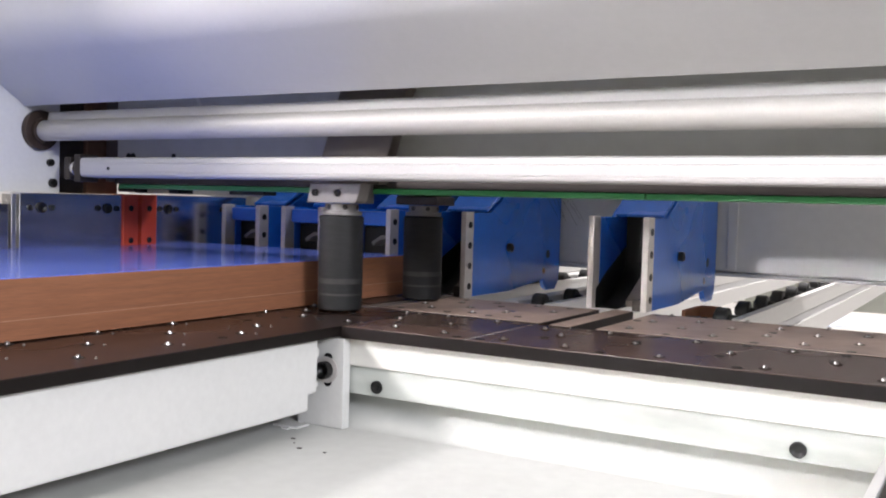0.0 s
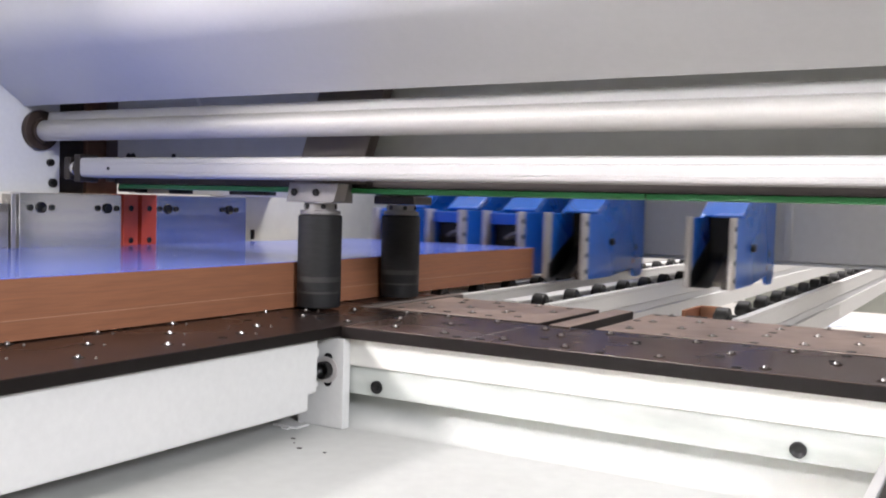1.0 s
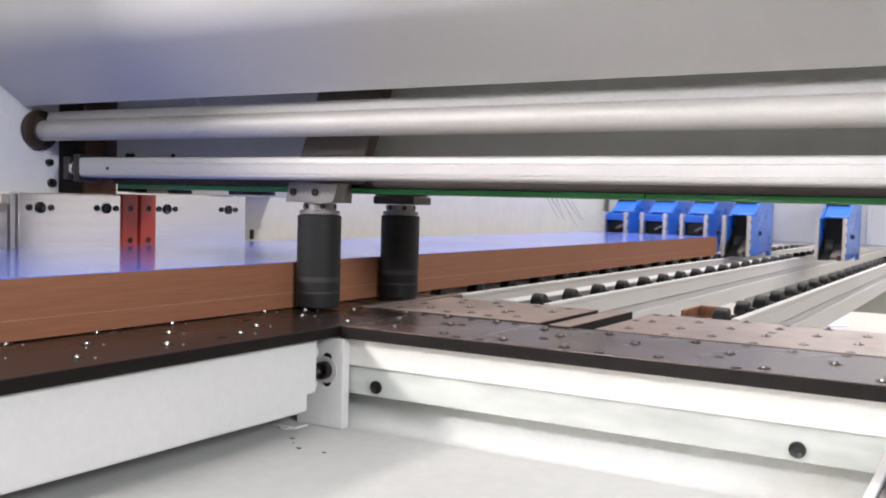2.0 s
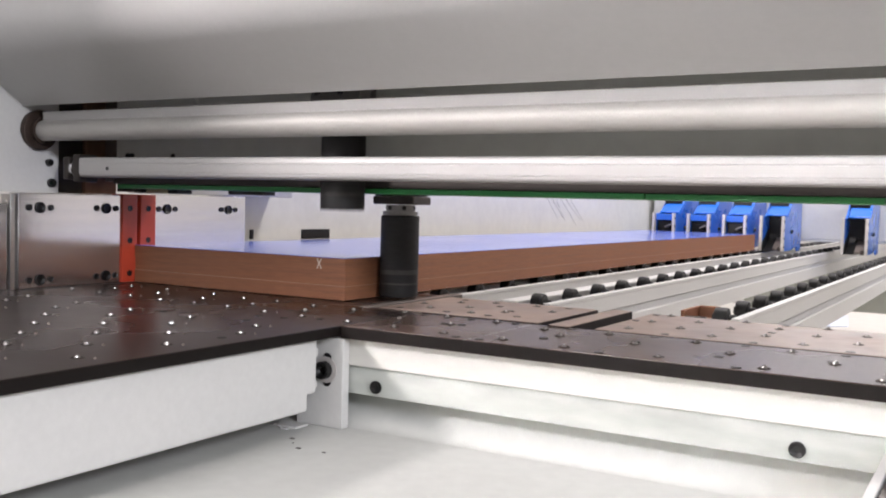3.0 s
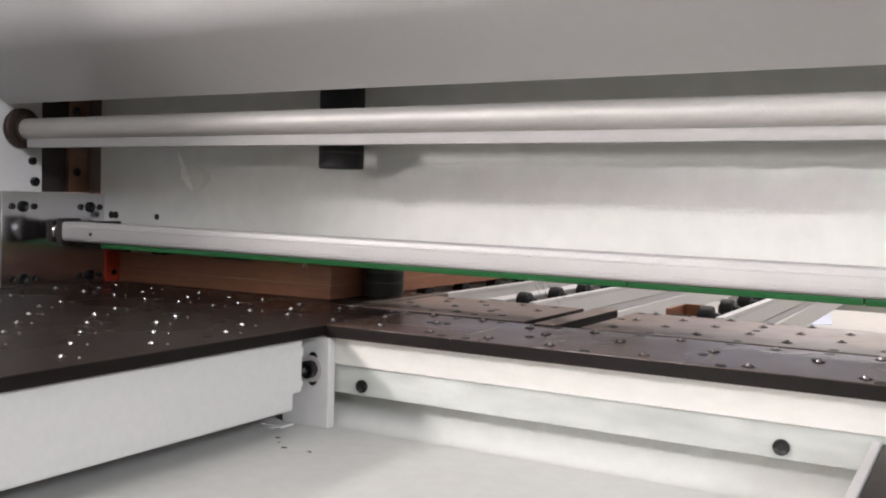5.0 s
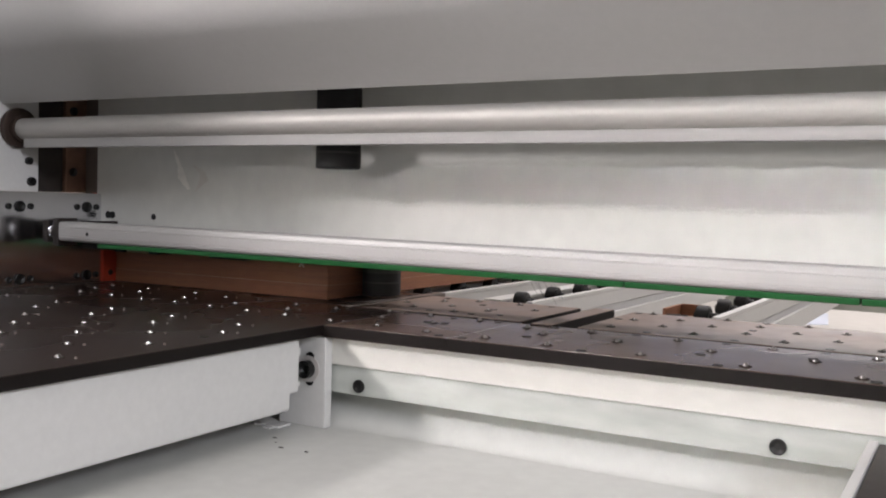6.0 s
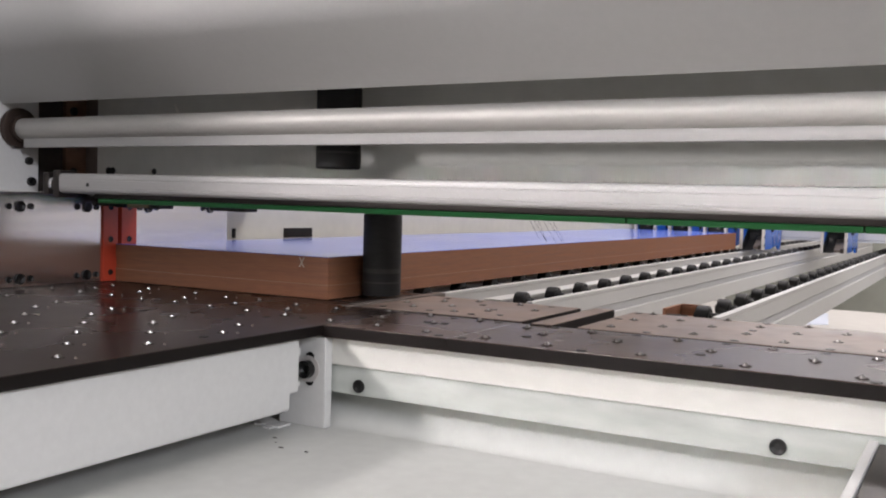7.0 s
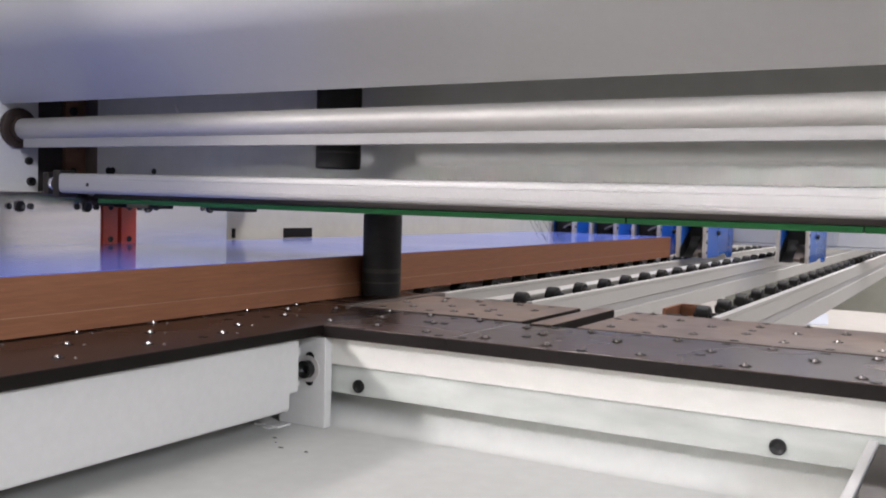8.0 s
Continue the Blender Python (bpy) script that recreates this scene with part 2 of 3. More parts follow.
def plate(name, x0, x1, y0, y1, label, balls=(), holes=(), top=0.0, thick=0.0128, board=TABLE):
    t = thing(name, ((x0 + x1) / 2, (y0 + y1) / 2, top - thick), label, "table plate", "plates of the saw table")
    part("board", B(x0, x1, y0, y1, top - thick, top, bevel=0.0006), board, t)
    part("edge_band", B(x0 - 0.0006, x1 + 0.0006, y0 - 0.0006, y1 + 0.0006, top - thick + 0.0008, top - 0.0007), TABLE_EDGE, t, "black edge band")
    for x, y in balls:
        if x0 + 0.008 < x < x1 - 0.008 and y0 + 0.008 < y < y1 - 0.008:
            ball = piece("ball", BALL, t, (x, y, top + 0.0008))
            piece("bushing", RING, ball, (x, y, top + 0.0002))
            if board is TABLE:
                piece("glint_bead", GLINT, t, (x + 0.0120, y + 0.0072, top + 0.0001))
    for x, y in holes:
        if x0 + 0.008 < x < x1 - 0.008 and y0 + 0.008 < y < y1 - 0.008:
            piece("screw_hole", HOLE, t, (x, y, top))
    return t


def table():
    left = [(-0.035 - 0.0487 * i, -0.293 + 0.0915 * j + 0.003 * i + (0.045 if i % 2 else 0)) for i in range(11) for j in range(-4, 4)]
    left = [q for q in left if q[1] < -0.085]
    left += [(-0.060 - 0.0965 * i, -0.060 + 0.0045 * i) for i in range(5)]
    mid = [(-0.0135, 0.030), (-0.078, 0.034), (-0.135, 0.037), (-0.197, 0.044), (-0.255, 0.047), (-0.307, 0.042), (-0.371, 0.051), (-0.426, 0.049), (-0.487, 0.054),
           (-0.111, 0.080), (-0.196, 0.085), (-0.282, 0.089), (-0.371, 0.097), (-0.456, 0.098), (-0.073, 0.123), (-0.134, 0.124), (-0.198, 0.132), (-0.251, 0.129),
           (-0.315, 0.141), (-0.40, 0.14), (-0.47, 0.14), (-0.013, 0.144)]
    plate("table_plate", -0.57, -0.0005, -1.9, 0.192, "dark glossy phenolic air table plate with steel balls", left + mid,
          [(-0.03, -0.14), (-0.10, -0.03), (-0.22, -0.035), (-0.05, 0.03), (-0.06, 0.10), (-0.30, 0.06), (-0.085, 0.012), (-0.115, 0.005)], thick=0.0112)
    a = [(0.047, 0.029), (0.109, 0.024), (0.013, 0.090), (0.079, 0.088), (0.044, 0.142), (0.108, 0.140)]
    plate("table_plate", 0.0012, 0.1445, 0.0, 0.152, "dark worn phenolic plate at the inner corner", a, [(0.131, 0.010), (0.070, 0.092), (0.090, 0.094), (0.013, 0.142), (0.075, 0.1425), (0.130, 0.1425), (0.030, 0.060)], board=SHEEN)
    b = [(0.174, 0.025), (0.174, 0.120), (0.207, 0.085)]
    for k in range(12):
        b += [(0.2395 + 0.0888 * k, 0.020), (0.2405 + 0.0888 * k, 0.133), (0.285 + 0.0887 * k, 0.083)]
    h = [(0.157, 0.0095), (0.201, 0.060), (0.196, 0.143)]
    for k in range(9):
        h += [(0.277 + 0.120 * k, 0.0095), (0.285 + 0.0888 * k, 0.1425), (0.281 + 0.0888 * k, 0.060 + 0.037 * ((k + 1) % 2))]
    plate("table_plate", 0.146, 1.3, 0.0, 0.152, "long dark glossy phenolic plate with steel balls", b, h, board=SHEEN)
    c = [(-0.016, 0.203), (-0.017, 0.281), (0.018, 0.239), (0.019, 0.309), (0.076, 0.312), (0.076, 0.222), (0.118, 0.265), (0.048, 0.19), (-0.048, 0.24)]
    ch = [(0.019, 0.1815), (0.075, 0.1815), (0.041, 0.278), (0.075, 0.240), (0.105, 0.195), (0.116, 0.32), (-0.03, 0.315), (-0.045, 0.18)]
    plate("table_plate", -0.066, 0.148, 0.161, 0.336, "dusty brown phenolic plate behind the saw cut", c, ch, top=0.001, board=DUSTY)
    d, dh = [], [(0.2225, 0.266), (0.2225, 0.34)]
    for k in range(11):
        d += [(0.2405 + 0.0888 * k, 0.190), (0.2405 + 0.0888 * k, 0.267), (0.2405 + 0.0888 * k, 0.340), (0.285 + 0.0888 * k, 0.230), (0.285 + 0.0888 * k, 0.300)]
        dh += [(0.286 + 0.0885 * k, 0.1715), (0.373 + 0.178 * k, 0.341), (0.373 + 0.178 * k, 0.265)]
    plate("table_plate", 0.213, 1.3, 0.1625, 0.350, "long brown phenolic plate behind the saw cut", d, dh, board=DUSTY)
    plate("table_plate", -0.57, -0.10, 0.202, 0.36, "dark phenolic plate under the panel stack", [], [])
    # black bar added to give the open joint its dark shade line
    t = thing("joint_shade", (0.5, 0.155, -0.03), "black bar added under the joint as its shade", "support bar")
    part("bar", B(-0.06, 1.3, 0.1525, 0.1585, -0.03, -0.011), BLACK, t)
    # pale strip added in place of the highlight on the plate edge
    t = thing("joint_glint", (0.1452, 0.075, -0.012), "thin pale strip added as the glint of a plate joint", "joint strip")
    part("strip", B(0.1446, 0.1459, 0.0005, 0.1515, -0.012, -0.0003), GREY, t)
    t = thing("guide_bar", (0.178, 0.245, -0.012), "worn brown bar between the clamp slots", "guide bar")
    part("bar", B(0.166, 0.190, 0.147, 0.343, -0.010, 0.002, bevel=0.0006), DUSTY, t)
    part("edge_band", B(0.1655, 0.1905, 0.1465, 0.3435, -0.0095, 0.0013), TABLE_EDGE, t, "black edge band")
    # black sheet put in the slot for the shade down there
    part("slot_shade", B(0.1487, 0.1652, 0.165, 0.335, -0.024, -0.014), BLACK, t, "black sheet added as the shade in the slot")
    t = thing("guide_bar", (-0.083, 0.27, -0.012), "narrow dark bar beside the clamp slot", "guide bar")
    part("bar", B(-0.090, -0.074, 0.157, 0.385, -0.010, 0.001, bevel=0.0006), SLIDE, t)
    # same added black sheet, shading the gaps along this bar
    part("slot_shade", B(-0.0985, -0.0675, 0.194, 0.385, -0.024, -0.0135), BLACK, t, "black sheet added as the shade in the slot")


table()


def frame_under():
    # square tube under the right-hand table
    t = thing("frame_beam", (0.6, 0.05, -0.076), "white powder-coated steel beam under the table", "beam", kind="structure")
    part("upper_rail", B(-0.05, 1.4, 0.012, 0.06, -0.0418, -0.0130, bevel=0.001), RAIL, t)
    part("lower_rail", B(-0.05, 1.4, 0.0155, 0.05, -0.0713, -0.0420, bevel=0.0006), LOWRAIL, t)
    for x in (0.036, 0.4465):
        socket_screw(t, (x, 0.0154, -0.0615), (0, -1, 0), 0.0068, 0.003, name="countersunk_screw")
    # tray floor
    t = thing("tray", (0.25, -0.3, -0.11), "cream sheet-metal tray under the tables", "tray", kind="structure")
    part("sheet", B(-0.62, 1.4, -1.6, 0.154, -0.112, -0.1075), CREAM_FLOOR, t)
    # the tray's back curves up behind the rail
    bend = [(0.0125 + 0.040 * u, -0.1073 + 0.0358 * u ** 1.6) for u in (k / 14 for k in range(15))]
    part("back_sheet", prism(bmesh.new(), bend + [(0.0525, -0.1073)], "x", -0.05, 1.4), CREAM_FLOOR, t)
    bm = bmesh.new()
    box(bm, -0.066, -0.034, -0.027, -0.006, -0.1075, -0.1050, bevel=0.0008)
    box(bm, -0.050, -0.041, -0.033, -0.0275, -0.1075, -0.1060, bevel=0.0006)
    part("shim", bm, WHITE, t)
    for x, y, a in ((-0.0155, -0.0585, 0.0028), (0.0130, -0.0840, 0.0030), (0.0425, -0.0820, 0.0022), (-0.002, -0.071, 0.0012)):
        part("chip", B(x, x + a * 1.6, y, y + a, -0.1075, -0.1068, bevel=0.0002), DARKSTEEL, t, "dark chip of swarf")
    # corner post
    t = thing("corner_post", (-0.01, 0.01, -0.1075), "white steel corner post with an adjusting bolt", "post", kind="structure")
    part("plate", B(-0.055, 0.0040, 0.0, 0.0118, -0.1073, -0.0130, bevel=0.001), WHITE, t)
    bm = bmesh.new()
    cyl(bm, (-0.017, 0.0, -0.047), (-0.017, -0.0012, -0.047), 0.0138, n=24)
    part("washer", bm, JAW, t, "bright steel washer")
    socket_screw(t, (-0.017, -0.0012, -0.047), (0, -1, 0), 0.0092, 0.0095)
    # slot of the bolt, dark above and below
    bm = bmesh.new()
    cyl(bm, (-0.0155, -0.0002, -0.0345), (-0.0155, -0.0009, -0.0345), 0.0052, n=16)
    cyl(bm, (-0.0155, -0.0002, -0.0595), (-0.0155, -0.0009, -0.0595), 0.0050, n=16)
    part("slot", bm, BLACK, t)
    # side beam of the left table
    t = thing("side_beam", (-0.03, -0.9, -0.09), "white painted side beam of the air table", "beam", kind="structure")
    ends = [(-1.9, -0.0835), (-0.0395, -0.0835), (-0.0395, -0.0668), (-0.0262, -0.0668), (-0.0262, -0.0114), (-1.9, -0.0114)]
    part("beam", prism(bmesh.new(), ends, "x", -0.05, -0.0085, bevel=0.003), WHITE, t)
    bm = B(-0.045, -0.0095, -0.0266, -0.0240, -0.0610, -0.0545, bevel=0.001)
    box(bm, -0.045, -0.0092, -0.0266, -0.0242, -0.0300, -0.0210, bevel=0.001)
    part("weld_bead", bm, WHITE, t, "lumpy painted weld")
    # next arm on the other side
    t = thing("side_beam", (0.54, -0.7, -0.1075), "white side beam with a dark top beyond the tray", "beam", kind="structure")
    part("beam", B(0.5135, 0.5205, -1.6, 0.011, -0.1073, -0.045, bevel=0.001), WHITE, t)
    part("cover", B(0.5210, 0.75, -1.6, 0.011, -0.1073, -0.047, bevel=0.001), DARKSTEEL, t)


frame_under()


# ---- fence, side wall ----
def bolt_row(parent, y, z, x):
    socket_screw(parent, (x, y, z), (1, 0, 0), 0.0075, 0.003)
    for dy in (-0.0165, 0.0165):
        socket_screw(parent, (x, y + dy, z), (1, 0, 0), 0.0042, 0.0022, name="small_bolt")


def fence():
    X = -0.5245
    t = thing("fence_plate", (-0.535, 0.09, 0.0), "polished steel fence plate with black bolts", "fence plate", "fence plates")
    part("plate", B(-0.545, X, 0.0, 0.1655, 0.0008, 0.1280, bevel=0.001), FENCE, t)
    for y in (0.032, 0.140):
        for z in (0.1085, 0.012):
            bolt_row(t, y, z, X)
    t = thing("fence_plate", (-0.535, 0.33, 0.0), "polished steel fence plate behind the saw cut", "fence plate", "fence plates")
    part("plate", B(-0.545, X, 0.2305, 0.428, 0.0008, 0.130, bevel=0.001), FENCE, t)
    for y in (0.254, 0.387):
        bolt_row(t, y, 0.1085, X)
    for y0, y1 in ((0.1665, 0.194), (0.2, 0.2295)):
        t = thing("guard_block", (-0.53, (y0 + y1) / 2, 0.0), "red plastic block on the fence beside the saw cut", "guard block", "red blocks")
        part("block", B(-0.546, -0.5215, y0, y1, 0.0008, 0.1295, bevel=0.0015), RED, t)
        for z in (0.109, 0.062, 0.014):
            socket_screw(t, (-0.5215, (y0 + y1) / 2, z), (1, 0, 0), 0.0045, 0.0012, name="screw")
    t = thing("fence_plate", (-0.54, -0.5, 0.0), "steel fence plate along the air table", "fence plate", "fence plates")
    part("plate", B(-0.548, -0.530, -1.9, -0.012, 0.0008, 0.113, bevel=0.001), FENCE, t)
    part("end_strip", B(-0.548, -0.527, -0.010, -0.003, 0.0008, 0.126, bevel=0.001), STEEL, t)
    # low guide wall further back
    t = thing("guide_wall", (-0.65, 2.4, -0.02), "white guide wall along the roller tracks", "guide wall", kind="structure")
    part("wall", B(-0.66, -0.62, 0.44, 5.2, -0.1, 0.42), PANEL, t)
    part("slot", B(-0.6205, -0.6185, 0.694, 0.785, 0.051, 0.070, bevel=0.0008), BLACK, t)
    part("tab", B(-0.6205, -0.617, 0.545, 0.553, 0.053, 0.071, bevel=0.0008), BLACK, t)
    # side frame of the machine
    t = thing("side_frame", (-0.6, 0.0, 0.1275), "white painted side frame over the fence", "machine frame", kind="structure")
    # lengthened forward out of view, to shade the press beam's left end
    part("cheek", B(-0.62, -0.549, -0.62, 0.079, 0.1285, 0.9, bevel=0.001), WHITE, t)
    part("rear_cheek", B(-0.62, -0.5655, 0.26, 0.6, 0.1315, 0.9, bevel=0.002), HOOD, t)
    for y, z, r in ((0.062, 0.170, 0.005), (0.066, 0.142, 0.006)):
        socket_screw(t, (-0.549, y, z), (1, 0, 0), r, 0.006)
    # guide of the press beam in the gap between the cheeks
    t = thing("linear_guide", (-0.58, 0.15, 0.131), "dark oily linear guide of the press beam", "linear guide")
    part("rail", B(-0.60, -0.566, 0.081, 0.132, 0.1284, 0.7, bevel=0.001), DARKSTEEL, t)
    part("carriage", B(-0.60, -0.562, 0.134, 0.19, 0.1284, 0.7, bevel=0.002), RUST, t)
    for z in (0.158, 0.245):
        socket_screw(t, (-0.562, 0.146, z), (1, 0, 0), 0.0062, 0.003)


fence()


# ---- hood ----
def hood():
    t = thing("hood", (0.0, -0.05, 0.243), "grey-white enamelled cover over the saw", "machine hood", kind="structure")
    # a wide bend joins the sloping underside to the upright front
    bend = [(-0.0195 - 0.057 * math.cos(w), 0.3403 - 0.057 * math.sin(w)) for w in (radians(56.4 - 4.03 * k) for k in range(15))]
    inner = [(-0.0195 - 0.053 * math.cos(w), 0.3403 - 0.053 * math.sin(w)) for w in (radians(4.03 * k) for k in range(15))]
    out = [(0.024, 0.243)] + bend + [(-0.0765, 0.9), (-0.0725, 0.9)] + inner + [(0.024, 0.2475)]
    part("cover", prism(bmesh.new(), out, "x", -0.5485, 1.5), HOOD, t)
    # roof added out of view; keeps lamp light out from above
    part("unseen_roof", B(-0.62, 1.5, -0.066, 0.6, 0.9, 0.92), HOOD, t)


hood()


# ---- torsion tube that swings its fin ----
def torsion_tube():
    t = thing("torsion_tube", (0.0, 0.045, 0.2115), "satin steel tube with a flat fin", "tube")
    bm = CY((-0.5395, 0.045, 0.2115), (1.5, 0.045, 0.2115), 0.0138, n=40)
    part("tube", bm, TUBE, t)
    part("fin", B(-0.53, 1.5, 0.041, 0.049, 0.2225, 0.2365, bevel=0.0008), FIN, t, "bright flat fin")
    f = thing("flange_bearing", (-0.562, 0.045, 0.2115), "dark oily flange bearing on the side frame", "bearing")
    bm = CY((-0.5488, 0.045, 0.2125), (-0.540, 0.045, 0.2125), 0.0268, n=36, bevel=0.0015)
    cyl(bm, (-0.540, 0.045, 0.2115), (-0.534, 0.045, 0.2115), 0.0175, n=30)
    part("flange", bm, RUST_DARK, f)
    return t


TORSION = torsion_tube()


# ---- press beam with its front rail ----
PAD0, PAD1, PAD2 = -0.490, 0.273, 0.491      # ends of the green pads


def press_beam():
    t = thing("press_beam", (0.0, 0.17, 0.140), "cream painted press beam with a front rail", "press beam")
    part("beam", B(-0.5342, 1.5, 0.165, 0.190, 0.1475, 0.60, bevel=0.0015), PANEL, t)
    part("end_guide", B(-0.5615, -0.5346, 0.1675, 0.190, 0.1475, 0.60, bevel=0.001), SLIDE, t, "dull brown end guide")
    part("rear_beam", B(-0.545, 1.5, 0.204, 0.236, 0.1475, 0.60, bevel=0.0015), PANEL, t)
    for x0, x1 in ((PAD0, PAD1 - 0.0008), (PAD1 + 0.0008, PAD2 - 0.0008), (PAD2 + 0.0008, 1.5)):
        part("pressure_pad", B(x0, x1, 0.130, 0.189, 0.1374, 0.1434, bevel=0.001), GREEN, t, "green pressure pad")
    # fills the gap under the rail; its shade is put into the colour
    part("pad_holder", B(-0.50, 1.5, 0.1315, 0.1646, 0.1436, 0.158, bevel=0.001), DARKSTEEL, t, "holder of the pads, coloured dark for its shade")
    part("rear_pad", B(-0.525, 1.5, 0.205, 0.235, 0.1395, 0.1472, bevel=0.001), DARKSTEEL, t)
    # extruded rail with a lip and a groove
    out = [(0.0505, 0.1503), (0.0472, 0.1513), (0.0455, 0.1532), (0.0447, 0.1560), (0.0451, 0.1564), (0.0451, 0.1570), (0.0446, 0.1574), (0.0445, 0.1668), (0.0449, 0.1672), (0.0449, 0.1678), (0.0445, 0.1682),
           (0.0447, 0.1718), (0.0457, 0.1741), (0.0474, 0.1754), (0.0495, 0.1758), (0.0700, 0.1758), (0.0715, 0.1744), (0.0715, 0.1503)]
    part("front_rail", prism(bmesh.new(), out, "x", -0.463, 1.5), ALU, t, "brushed aluminium front rail")
    part("rail_hole", CY((-0.4085, 0.0446, 0.1615), (-0.4085, 0.0438, 0.1615), 0.0024, n=14), BLACK, t)
    # end bracket of the rail
    bm = bmesh.new()
    box(bm, -0.476, -0.4635, 0.045, 0.075, 0.1440, 0.1800, bevel=0.0015)
    cyl(bm, (-0.482, 0.058, 0.162), (-0.476, 0.058, 0.162), 0.011, n=24, bevel=0.001)
    box(bm, -0.50, -0.489, 0.048, 0.075, 0.147, 0.177, bevel=0.002)
    part("end_bracket", bm, DARKSTEEL, t, "dark oily steel end bracket")
    part("end_clip", CY((-0.4885, 0.06, 0.162), (-0.4825, 0.06, 0.162), 0.0125, n=24, bevel=0.001), STEEL, t)
    # arms that carry the rail on the beam
    for x in (0.75, 1.35):
        part("rail_arm", B(x, x + 0.03, 0.072, 0.1648, 0.152, 0.175, bevel=0.001), ALU, t)
    part("rail_arm", B(-0.50, -0.489, 0.0755, 0.1648, 0.150, 0.175, bevel=0.001), DARKSTEEL, t)
    for x, r in ((-0.5005, 0.0052), (-0.5095, 0.0052), (-0.4185, 0.0042)):
        part("hole", CY((x, 0.1652, 0.1835), (x, 0.1640, 0.1835), r, n=16), BLACK, t)
    part("spacer", B(-0.466, -0.425, 0.160, 0.186, 0.1322, 0.1373, bevel=0.001), SPACER, t, "dull yellow spacer under the beam")
    part("stop_block", B(-0.524, -0.4905, 0.158, 0.186, 0.1330, 0.1472, bevel=0.001), DARKSTEEL, t)
    for x0, x1 in ((-0.489, -0.470), (-0.421, -0.402)):
        part("stop_block", B(x0, x1, 0.158, 0.186, 0.1318, 0.1373, bevel=0.001), BLACK, t)
    rng = random.Random(4)
    for i in range(6):
        a = Vector((0.135 + 0.0055 * i, 0.20, 0.139))
        part("bristle", CY(a, a + Vector((0.012 + 0.01 * rng.random(), 0.0, -0.022 - 0.012 * rng.random())), 0.00017, n=5), BLACK, t, "loose dark brush bristle")
    # dried smears on the beam's front
    for pts, wide, material in ((((-0.3814, 0.2747), (-0.3704, 0.2532), (-0.366, 0.2379), (-0.3532, 0.2227)), (0.0012, 0.0035, 0.0075, 0.002), SMEAR),
                                (((-0.3450, 0.2548), (-0.3280, 0.2450), (-0.3262, 0.2350), (-0.3417, 0.2191)), (0.001, 0.006, 0.008, 0.0015), SMEAR_DARK)):
        bm = bmesh.new()
        rows = []
        for k in range(25):
            u = k / 24 * 3
            i = min(int(u), 2)
            f = u - i
            f = f * f * (3 - 2 * f) * 0.5 + f * 0.5
            x, z, w = (a + (b - a) * f for a, b in zip((*pts[i], wide[i]), (*pts[i + 1], wide[i + 1])))
            w *= 0.8 + 0.4 * rng.random()
            rows.append([bm.verts.new((x - w, 0.1647, z)), bm.verts.new((x + w, 0.1647, z + 0.001))])
        for p, q in zip(rows, rows[1:]):
            bm.faces.new((p[0], p[1], q[1], q[0]))
        part("smear", bm, material, t, "thin dried smear")
    part("foot_block", B(-0.31, -0.25, 0.160, 0.186, 0.1325, 0.1373, bevel=0.001), DARKSTEEL, t)
    return t


PRESS = press_beam()


# ---- side rollers ----
def side_roller(x, y, front):
    t = thing("side_roller", (x, y, 0.002), "dark grey upright alignment roller on a steel bracket", "alignment roller", "alignment rollers")
    out = bmesh.new()
    cyl(out, (x, y, 0.003), (x, y, 0.111), 0.0256, n=40, bevel=0.002)
    part("roller", out, ROLLER, t)
    bm = bmesh.new()
    for z, h in ((0.020, 0.0025), (0.0335, 0.006)):
        cyl(bm, (x, y, z), (x, y, z + h), 0.02575, n=40)
    part("wear_ring", bm, SCUFF, t, "scuffed grey ring")
    bm = CY((x, y, 0.1112), (x, y, 0.125), 0.019, n=30)
    cyl(bm, (x, y, 0.1115), (x, y, 0.1165), 0.0235, n=30, bevel=0.001)
    part("neck", bm, BRACKET, t, "steel neck")
    for a in range(6):
        w = Vector((math.cos(a * 1.047 + 0.3), math.sin(a * 1.047 + 0.3), 0))
        part("grub_screw", CY(Vector((x, y, 0.121)) + w * 0.018, Vector((x, y, 0.121)) + w * 0.0198, 0.003, n=10), BLACK, t)
    if front:
        lean = 0.33
        bm = bmesh.new()
        prism(bm, [(x - 0.032, 0.1255), (x + 0.034, 0.1255), (x + 0.038, 0.1280), (x + 0.044, 0.1480), (x - 0.028, 0.1480)], "y", y - 0.024, y - 0.004, bevel=0.001)
        box(bm, x - 0.024, x + 0.024, y - 0.0035, y + 0.03, 0.1256, 0.1478)
        part("bracket", bm, BRACKET, t, "grey steel bracket with two screws")
        for dx in (-0.020, 0.012):
            socket_screw(t, (x + dx, y - 0.024, 0.137), (0, -1, 0), 0.0042, 0.0025, name="screw")
        bm = bmesh.new()
        z0, z1 = 0.1482, 0.36
        prism(bm, [(x - 0.051, z0), (x + 0.043, z0), (x + 0.043 + lean * (z1 - z0), z1), (x - 0.051 + lean * (z1 - z0), z1)], "y", y + 0.012, y + 0.030, bevel=0.001)
        part("slide", bm, SLIDE, t, "dark inclined slide")
    else:
        bm = B(x - 0.030, x + 0.034, y - 0.022, y + 0.022, 0.1255, 0.1365, bevel=0.002)
        part("bracket", bm, DARKSTEEL, t, "dark steel mounting plate")
        part("column", B(x - 0.03, x + 0.03, y - 0.02, y + 0.022, 0.1367, 0.34, bevel=0.002), DARKSTEEL, t)
    return t


ROLLER_FRONT = side_roller(-0.1105, 0.1025, True)
ROLLER_REAR = side_roller(-0.1100, 0.2745, False)


